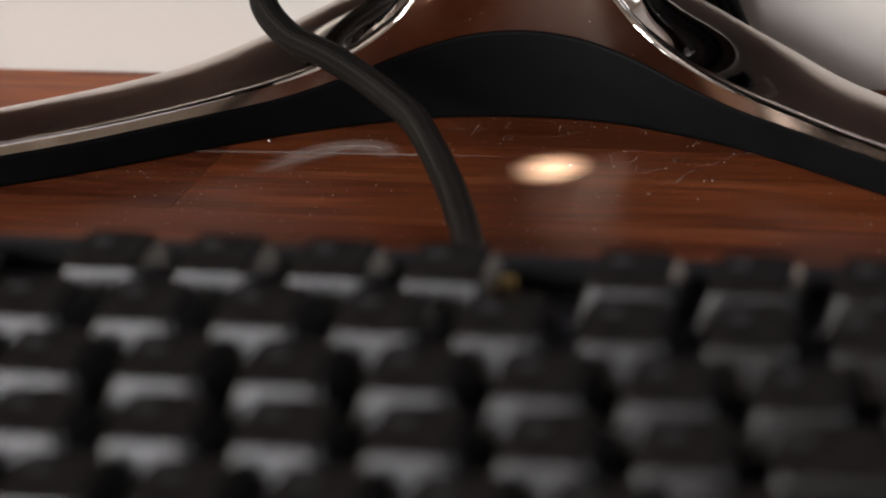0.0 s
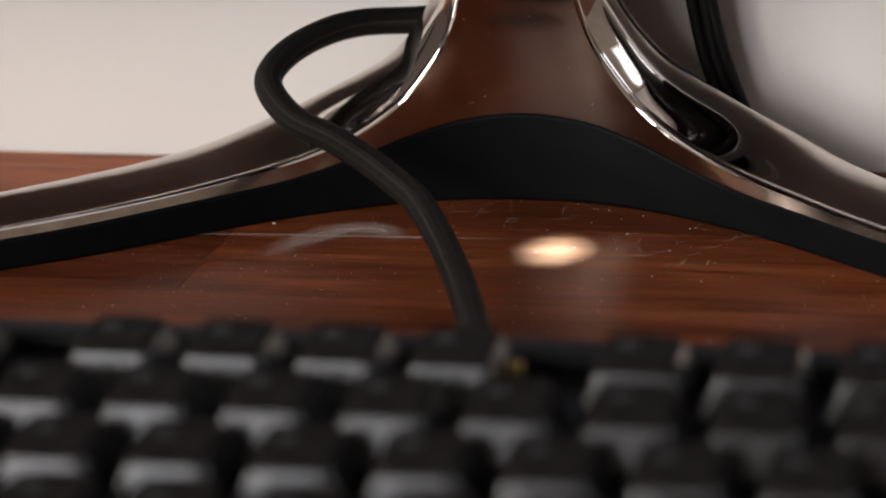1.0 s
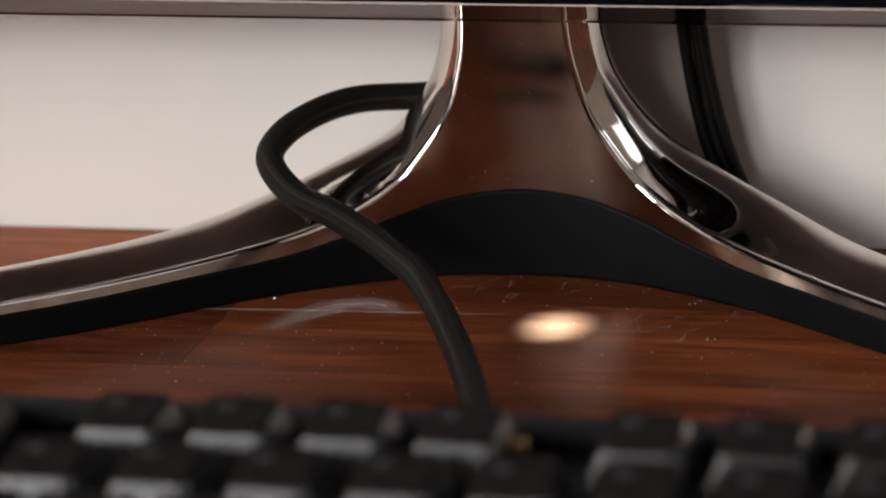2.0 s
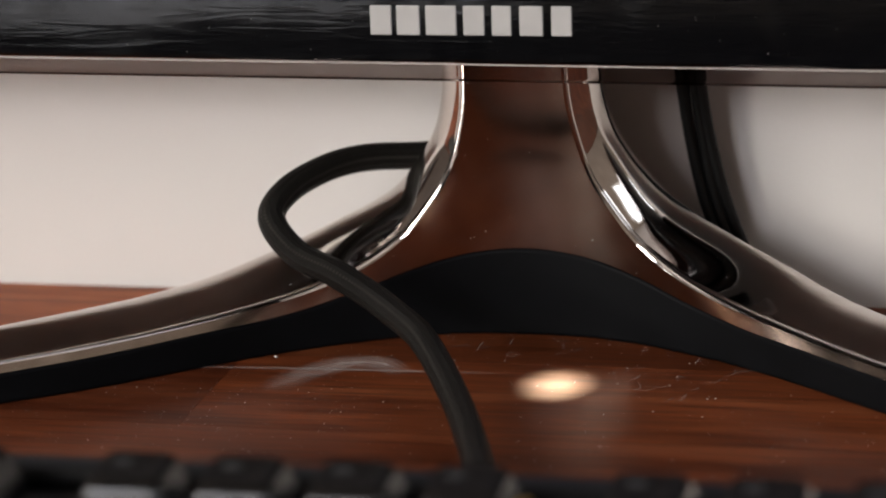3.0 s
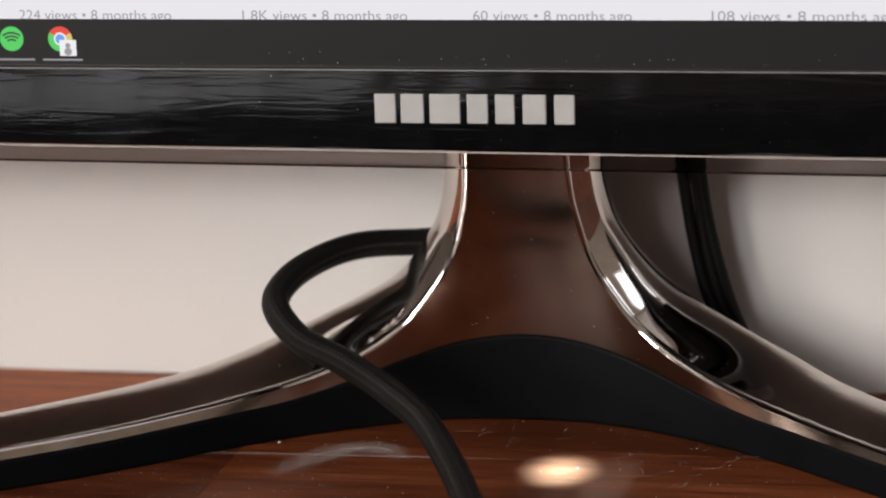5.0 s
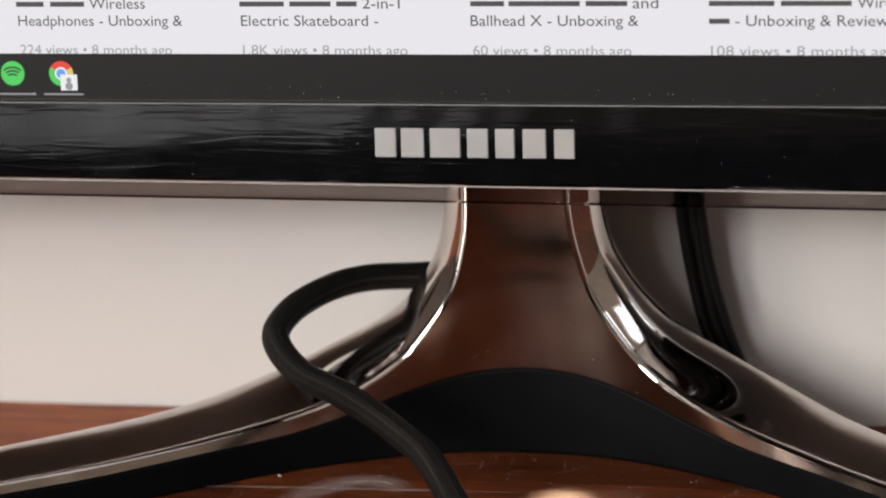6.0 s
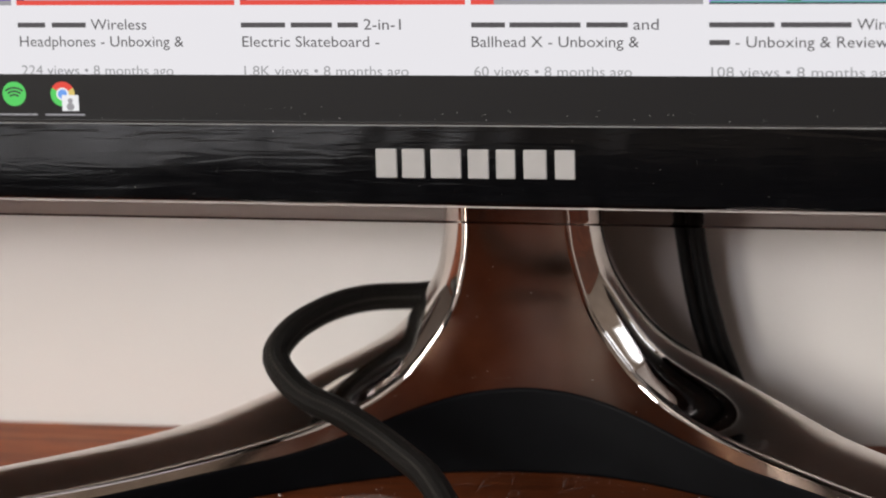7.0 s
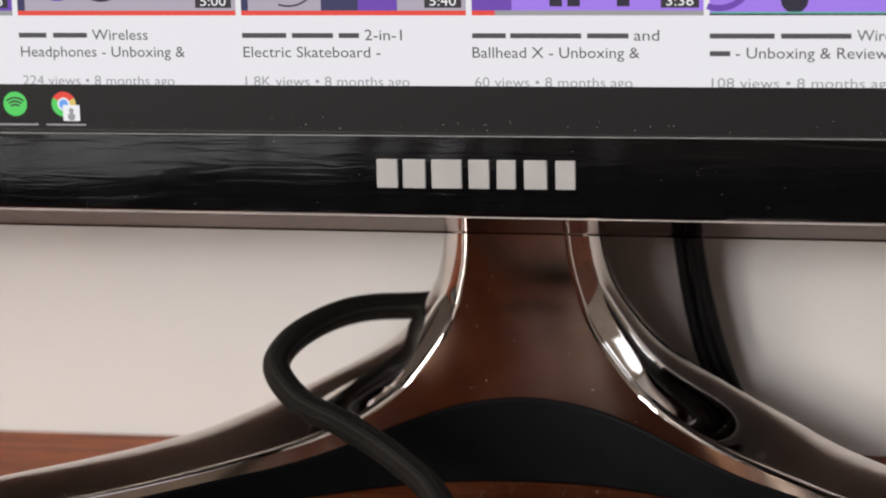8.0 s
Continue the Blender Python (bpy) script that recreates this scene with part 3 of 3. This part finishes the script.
def stand_mesh(which):
    bm = bmesh.new()
    for side in (-1, 1):
        grid = [[bm.verts.new((p.x * side, p.y, p.z)) for p in stand_rows(i / N)[which]] for i in range(N + 1)]
        for i in range(N):
            for k in range(len(grid[0]) - 1):
                q = (grid[i][k], grid[i + 1][k], grid[i + 1][k + 1], grid[i][k + 1])
                bm.faces.new(q if side < 0 else q[::-1])
        if which:
            bm.faces.new(grid[0] if side > 0 else grid[0][::-1])
    bmesh.ops.remove_doubles(bm, verts=bm.verts[:], dist=0.00002)
    return bm


stand = part("stand", stand_mesh(1), CHROME, monitor, "smoked mirror chrome stand with two curved feet")
part("stand_face", stand_mesh(0), SATIN, stand, "satin brown metal front face")

bm = bmesh.new()
rows = []
for i in range(-60, 61):
    t = 0.6 * (1 - abs(i) / 60)
    p = at_arch(t)
    sx = 1 if i >= 0 else -1
    rows.append([bm.verts.new((p.x * sx, p.y + dy, z)) for dy, z in ((0.006, 0.0), (0.0002, 0.0), (-0.0002, 0.0004), (-0.0001, 0.0009), (0.0, p.z - 0.0013), (0.0001, p.z - 0.0006), (0.0005, p.z - 0.0001), (0.004, p.z))])
for a, b in zip(rows, rows[1:]):
    for j in range(7):
        bm.faces.new((a[j], b[j], b[j + 1], a[j + 1]))
part("base_panel", bm, PANEL, stand, "satin black arched base panel")
for sx in (-1, 1):
    part("foot_pad", box(sx * 0.13 - 0.012, sx * 0.13 + 0.012, front_y(0.13) + 0.010, front_y(0.13) + 0.018, 0.0, 0.006, 0.001, 1), RUBBER, stand)

# ---- keyboard ----
U, KT = 0.01905, radians(5.0)
keyboard = tagged(new("keyboard"), "black mechanical keyboard with sculpted keys on the desk", "keyboard")
KM = Matrix.Translation((0, 0, 0.034)) @ Matrix.Rotation(KT, 4, "X")
keyboard.matrix_basis = KM


def key_mesh(width, lean):
    """A sculpted key cap: flared skirt, rounded corners and a dished top."""
    me_bm = bmesh.new()
    w, d, h = width * U - 0.0012, 0.0176, 0.0086

    def ring(wx, dy, z, yc, r, tilt=0.0):
        vs = []
        for cx, cy, a0 in ((1, 1, 0), (-1, 1, 90), (-1, -1, 180), (1, -1, 270)):
            for k in range(5):
                a = radians(a0 + 22.5 * k)
                x = cx * (wx / 2 - r) + r * math.cos(a)
                y = cy * (dy / 2 - r) + r * math.sin(a)
                vs.append(me_bm.verts.new((x, yc + y, z + tilt * y)))
        return vs
    top_w, top_d = w - 0.0062, d - 0.0056
    rings = [ring(w, d, 0.0, 0.0, 0.0008), ring(w - 0.0004, d - 0.0004, 0.0012, 0.0, 0.0009), ring(w - 0.0007, d - 0.0006, 0.0016, 0.0001, 0.0009), ring(top_w + 0.0016, top_d + 0.0015, h - 0.0016, 0.0010, 0.0016, lean * 0.8),
             ring(top_w + 0.0010, top_d + 0.0010, h - 0.0008, 0.0012, 0.0018, lean), ring(top_w, top_d, h, 0.0012, 0.0022, lean),
             ring(top_w - 0.003, top_d - 0.003, h - 0.0004, 0.0012, 0.0018, lean), ring(max(0.004, top_w - 0.007), top_d - 0.008, h - 0.0007, 0.0012, 0.0012, lean)]
    for a, b in zip(rings, rings[1:]):
        for j in range(20):
            me_bm.faces.new((a[j], a[(j + 1) % 20], b[(j + 1) % 20], b[j]))
    me_bm.faces.new(rings[-1])
    me_bm.faces.new(rings[0][::-1])
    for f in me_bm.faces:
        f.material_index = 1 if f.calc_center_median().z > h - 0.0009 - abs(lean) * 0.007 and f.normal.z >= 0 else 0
    me = bpy.data.meshes.new("key")
    me_bm.normal_update()
    me_bm.to_mesh(me)
    me_bm.free()
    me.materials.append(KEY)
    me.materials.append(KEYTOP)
    me.polygons.foreach_set("use_smooth", [True] * len(me.polygons))
    # large flat sides keep their own direction; only the narrow rounded edges turn
    turn = [Vector() for v in me.vertices]
    for p in me.polygons:
        for i in p.vertices:
            turn[i] += p.normal * p.area ** 1.5
    me.normals_split_custom_set_from_vertices([n.normalized() for n in turn])
    return me


legend_bm = box(-0.0016, 0.0016, -0.0012, 0.0012, 0, 0.0001)
legend_mesh = bpy.data.meshes.new("legend")
legend_bm.to_mesh(legend_bm and legend_mesh)
legend_bm.free()
legend_mesh.materials.append(LEGEND)
ROWS = [
    (-1.25, -0.03, [(0.5, 1)] + [(c, 1) for c in (2.2, 3.2, 4.2, 5.2, 6.8, 7.8, 8.8, 9.8, 11.37, 12.37, 13.4, 14.4)]),
    (0, 0.07, [(i + 0.5, 1) for i in range(13)] + [(14.0, 2)]),
    (1, 0.07, [(0.75, 1.5)] + [(2.0 + i, 1) for i in range(12)] + [(14.25, 1.5)]),
    (2, 0.07, [(0.875, 1.75)] + [(2.25 + i, 1) for i in range(11)] + [(13.875, 2.25)]),
    (3, 0.05, [(1.125, 2.25)] + [(2.75 + i, 1) for i in range(10)] + [(13.625, 2.75)]),
    (4, -0.05, [(0.625, 1.25), (1.875, 1.25), (3.125, 1.25), (6.875, 6.25), (10.625, 1.25), (11.875, 1.25), (13.125, 1.25), (14.375, 1.25)]),
]
shapes = {}
for v, lean, keys in ROWS:
    for u, w in keys:
        if (w, lean) not in shapes:
            shapes[(w, lean)] = key_mesh(w, lean)
        k = new("key", shapes[(w, lean)])
        k.parent = keyboard
        k.location = ((u - 10) * U, -v * U + 0.0072, -0.0064 - (0.0020 if v < 0 else 0.0))
        lg = new("legend", legend_mesh)
        lg.parent = k
        lg.location = (-0.0022 if w < 1.2 else -w * U / 2 + 0.006, 0.0030, 0.0083 + 0.003 * lean)
bm = box(-0.1985, 0.1035, -0.104, 0.0505, -0.0225, -0.0105, 0.0025, 2)
case = part("case", bm, CASE, keyboard, "matt black keyboard case")
for y0, y1 in ((0.0425, 0.0500), (-0.1035, -0.0960)):
    part("case_rim", box(-0.198, 0.103, y0, y1, -0.0106, -0.0062, 0.0015, 2), CASE, keyboard)
for x0, x1 in ((-0.198, -0.1925), (0.0975, 0.103)):
    part("case_rim", box(x0, x1, -0.0958, 0.0423, -0.0106, -0.0066, 0.0012, 2), CASE, keyboard)
for x in (-0.012, 0.0135):
    part("indicator", box(0.0050 + x * 0.06, 0.0058 + x * 0.06, 0.0330, 0.0338, -0.0106, -0.0035, 0.0002, 1), BRASS, keyboard, "small brass coloured indicator")
for x in (-0.17, 0.075):
    part("foot", box(x - 0.012, x + 0.012, 0.030, 0.040, -0.0365, -0.0220, 0.001, 1), RUBBER, keyboard)

# unseen padded rest, added to give the bezel its dark and streaked reflection
rest = bmesh.new()
prof = [(-0.1075, 0.002), (-0.1075, 0.0150), (-0.1100, 0.0178), (-0.1350, 0.0180), (-0.1650, 0.0158), (-0.1820, 0.0152), (-0.1960, 0.0163), (-0.2100, 0.0178), (-0.2220, 0.0178), (-0.2330, 0.0140), (-0.2405, 0.0085), (-0.2430, 0.0040), (-0.2410, 0.002)]
cols = []
for k in range(121):
    x = -0.400 + 0.501 * k / 120
    w = 0.0012 * math.sin(x * 210) * math.sin(x * 97 + 1)
    cols.append([rest.verts.new((x, y + w * (1.0 if y < -0.2 else 0.0), z + w * (1.0 if y < -0.16 and z > 0.009 else 0.0))) for y, z in prof])
for a, b in zip(cols, cols[1:]):
    for j in range(len(prof)):
        rest.faces.new((a[j], b[j], b[(j + 1) % len(prof)], a[(j + 1) % len(prof)]))
rest.faces.new(cols[0])
rest.faces.new(cols[-1][::-1])
for v in rest.verts:
    v.co.z -= 0.002
rest_ob = tagged(part("reflected_rest", rest, WRIST), "black padded rest, unseen, added before the keyboard for the bezel to reflect", "wrist rest")
part("piping", tube([(-0.396 + 0.0165 * k, -0.2400 + 0.002 * math.sin(k * 2.3), 0.0070 + 0.0008 * math.sin(k * 1.7 + 1)) for k in range(31)], 0.0017, 240, 10), GLOSS, rest_ob, "shiny black piping, unseen, added for the bezel's reflection")

# added mat out of view, keeps the bezel's left reflection black
mat_bm = box(-0.520, -0.204, -0.104, 0.020, 0.0, 0.003, 0.001, 2)
tagged(part("reflection_mat", mat_bm, MAT), "thin black cloth mat, unseen, added to darken the bezel's reflection", "mouse mat")

# ---- cables ----
kc = tagged(part("keyboard_cable", tube([(-0.0080, 0.046, 0.020), (-0.0095, 0.062, 0.016), (-0.0130, 0.090, 0.0100), (-0.0185, 0.115, 0.0068), (-0.0248, 0.137, 0.0062), (-0.0312, 0.155, 0.0078), (-0.0380, 0.170, 0.0108), (-0.0450, 0.182, 0.0145), (-0.0525, 0.190, 0.0172), (-0.0600, 0.196, 0.0200), (-0.0685, 0.200, 0.0235), (-0.0790, 0.205, 0.0267), (-0.0864, 0.212, 0.0327), (-0.0847, 0.220, 0.0374), (-0.0784, 0.230, 0.0404), (-0.0705, 0.238, 0.0414), (-0.0590, 0.246, 0.0404), (-0.0400, 0.2555, 0.0395), (-0.0150, 0.2575, 0.0300), (0.0060, 0.2580, 0.0180), (0.0220, 0.2570, 0.0050), (0.0340, 0.2560, 0.0034)], 0.00325, 260, 20), BRAID), "thick black braided keyboard cable looping over the stand's foot", "cable")
for i, dx in enumerate((0.0009, 0.0034, 0.0057)):
    wob = (0.0, 0.0006, -0.0004)[i]
    tagged(part("monitor_cable", tube([(0.0012 + dx, 0.2475, 0.110), (0.0013 + dx, 0.252, 0.075), (0.0030 + dx + wob, 0.257, 0.050), (0.0071 + dx * 1.05, 0.2585, 0.028), (0.0138 + dx, 0.2590, 0.012), (0.0210 + dx * 0.9, 0.2595, 0.0040), (0.0270 + dx * 0.8, 0.2600, 0.0016)], 0.0015, 70, 14), RUBBER), "thin black cable hanging behind the monitor", "cable", group="monitor cables")
# flat strip on the wall, darker than its paint, behind neck and cables
tagged(part("trim", box(-0.030, 0.0072, 0.2640, 0.2673, 0.0, 0.115, 0.001, 2), TAUPE), "flat taupe strip, darker than the wall, behind the cables", "trim", kind="structure")

# ---- desk ----
desk = tagged(new("desk"), "polished dark walnut butcher-block desk top with dust and scratches", "desk")
part("core", box(-0.80, 0.80, -0.285, 0.2655, -0.030, -0.0035), GLUE, desk, smooth=False)
for x in (-0.74, 0.74):
    for y in (-0.24, 0.20):
        part("leg", box(x - 0.03, x + 0.03, y - 0.03, y + 0.03, Z0, -0.030, 0.003, 1), GLUE, desk)
rng = random.Random(5)
SW = 0.0510
row = 0
y = 0.2655
while y > -0.284:
    ya = max(y - SW - (0.0035 if row == 0 else 0.0), -0.285)
    x = -0.80 - rng.uniform(0.0, 0.2)
    cuts = [-0.80]
    # one end joint is seen before the stand's foot
    joints = {1: [-0.41, -0.0945, 0.27], 0: [-0.30, -0.095, 0.045, 0.37], 2: [-0.33, 0.11, 0.42]}.get(row)
    if joints is None:
        c = -0.80 + rng.uniform(0.12, 0.34)
        joints = []
        while c < 0.74:
            joints.append(c)
            c += rng.uniform(0.26, 0.42)
    cuts += joints + [0.80]
    for a, b in zip(cuts, cuts[1:]):
        g = 0.00002
        # row 0: strong light on the left and shade under the stand, as tone
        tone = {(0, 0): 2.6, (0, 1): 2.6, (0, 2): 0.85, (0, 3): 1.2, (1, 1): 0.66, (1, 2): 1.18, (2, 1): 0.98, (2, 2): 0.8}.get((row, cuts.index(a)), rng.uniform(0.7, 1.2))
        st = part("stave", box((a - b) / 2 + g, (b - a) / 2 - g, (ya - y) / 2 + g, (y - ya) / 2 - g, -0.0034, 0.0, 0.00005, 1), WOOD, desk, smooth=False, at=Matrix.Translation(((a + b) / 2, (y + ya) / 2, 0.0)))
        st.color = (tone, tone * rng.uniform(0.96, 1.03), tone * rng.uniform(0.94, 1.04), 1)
    y = ya
    row += 1


def ribbon(points, width, z=0.00025, steps=40):
    """A thin flat mark on the desk along a curve."""
    keys = [(i, *p) for i, p in enumerate(points)]
    bm = bmesh.new()
    uvl = bm.loops.layers.uv.new()
    pts = [hermite(keys, (len(points) - 1) * k / steps) for k in range(steps + 1)]
    prev = None
    for k, p in enumerate(pts):
        d = (pts[min(k + 1, steps)] - pts[max(k - 1, 0)]).normalized()
        n = Vector((-d.y, d.x)) * width * 0.5 * (0.5 + 0.5 * math.sin(math.pi * (0.15 + 0.8 * k / steps)))
        pair = (bm.verts.new((p.x - n.x, p.y - n.y, z)), bm.verts.new((p.x + n.x, p.y + n.y, z)))
        if prev:
            f = bm.faces.new((prev[0], pair[0], pair[1], prev[1]))
            for lp, uv in zip(f.loops, (((k - 1) / steps, 0), (k / steps, 0), (k / steps, 1), ((k - 1) / steps, 1))):
                lp[uvl].uv = uv
        prev = pair
    return bm


part("wipe_mark", ribbon([(-0.082, 0.184), (-0.076, 0.198), (-0.068, 0.207), (-0.060, 0.207), (-0.054, 0.199)], 0.012), FILM, desk, "whitish dried wipe mark", smooth=False)
part("wipe_mark", ribbon([(-0.110, 0.1995), (-0.085, 0.2010), (-0.060, 0.2020), (-0.025, 0.2030)], 0.0022, 0.0003), FILM, desk, "whitish dried wipe mark", smooth=False)
rs = random.Random(11)
for cx, cy, spread in ((-0.040, 0.224, 0.010), (-0.028, 0.222, 0.010), (-0.018, 0.221, 0.010), (-0.001, 0.206, 0.006), (0.004, 0.199, 0.009), (0.011, 0.200, 0.008), (0.013, 0.191, 0.008), (0.021, 0.211, 0.006)):
    for k in range(3):
        x, y = cx + rs.uniform(-spread, spread) * 0.6, cy + rs.uniform(-spread, spread) * 0.5
        a, ln, bend = rs.uniform(0.2, 1.6), rs.uniform(0.003, 0.008), rs.uniform(-0.002, 0.002)
        dx, dy = math.cos(a) * ln / 2, math.sin(a) * ln / 2
        part("scratch", ribbon([(x - dx, y - dy), (x - bend, y + bend), (x + dx, y + dy)], 0.0005, 0.00032, 14), SCRATCH, desk, smooth=False)


def specks(name, spots, label):
    """Grains of dust, far too many to count, as one object."""
    verts, faces = [], []
    for p, r, nrm in spots:
        q = Vector(nrm).to_track_quat("Z", "Y").to_matrix()
        b0 = len(verts)
        ring = [q @ Vector((r * math.cos(a) * rs.uniform(0.6, 1.3), r * math.sin(a) * rs.uniform(0.6, 1.3), 0.0)) for a in (0.3, 1.4, 2.5, 3.5, 4.6, 5.6)]
        verts += [tuple(Vector(p) + v) for v in ring] + [tuple(Vector(p) + q @ Vector((0, 0, r * 0.8)))]
        faces += [(b0 + j, b0 + (j + 1) % 6, b0 + 6) for j in range(6)]
    me = bpy.data.meshes.new(name)
    me.from_pydata(verts, [], faces)
    me.materials.append(DUST)
    return tagged(new(name, me), label, "dust", kind="stuff")


spots = []
for k in range(1500):
    x, y = rs.uniform(-0.15, 0.09), rs.uniform(0.06, 0.232)
    if y < front_y(x - SX) + SY - 0.001:
        spots.append(((x, y, 0.0), 0.00004 + 0.00014 * rs.random() ** 4, (0, 0, 1)))
for k in range(60):
    x = rs.uniform(-0.05, 0.015)
    spots.append(((x, front_y(x - SX) + SY - rs.uniform(0.0006, 0.005), 0.0), 0.00006 + 0.00013 * rs.random() ** 3, (0, 0, 1)))
for k in range(700):
    x, y = rs.uniform(-0.15, -0.06), rs.uniform(0.06, 0.20)
    if y < front_y(x - SX) + SY - 0.001:
        spots.append(((x, y, 0.0), 0.00004 + 0.00009 * rs.random() ** 3, (0, 0, 1)))
spots.append(((-0.0865, 0.2105, 0.0), 0.00045, (0, 0, 1)))
specks("desk_dust", spots, "fine pale dust grains scattered on the desk")
spots = []
for k in range(130):
    spots.append(((rs.uniform(-0.16, 0.065), BY - 0.00002, 0.0725 + 0.0165 * rs.random()), 0.000035 + 0.00008 * rs.random() ** 3, (0, -1, 0)))
for k in range(60):
    spots.append(((rs.uniform(-0.16, 0.065), PY - 0.0006, SB + 0.0005 + 0.0035 * rs.random() ** 2), 0.00004 + 0.0001 * rs.random() ** 2, (0, -1, 0)))
specks("bezel_dust", spots, "fine pale dust grains on the glossy bezel")
spots = []
for k in range(150):
    side, t = rs.choice((-1, 1)), rs.uniform(0.04, 0.5)
    p = stand_rows(t)[1][rs.randrange(4, 24)]
    spots.append(((SX + p.x * side, SY + p.y, p.z), 0.00005 + 0.0001 * rs.random() ** 2, (0, -0.3, 0.95)))
for k in range(40):
    t = rs.uniform(0.45, 0.9)
    side, p = rs.choice((-1, 1)), stand_rows(t)[0][rs.randrange(1, 16)]
    spots.append(((SX + p.x * side, SY + p.y, p.z), 0.00004 + 0.00009 * rs.random() ** 2, (0, -1, -0.2)))
specks("stand_dust", spots, "fine pale dust grains on the chrome stand")
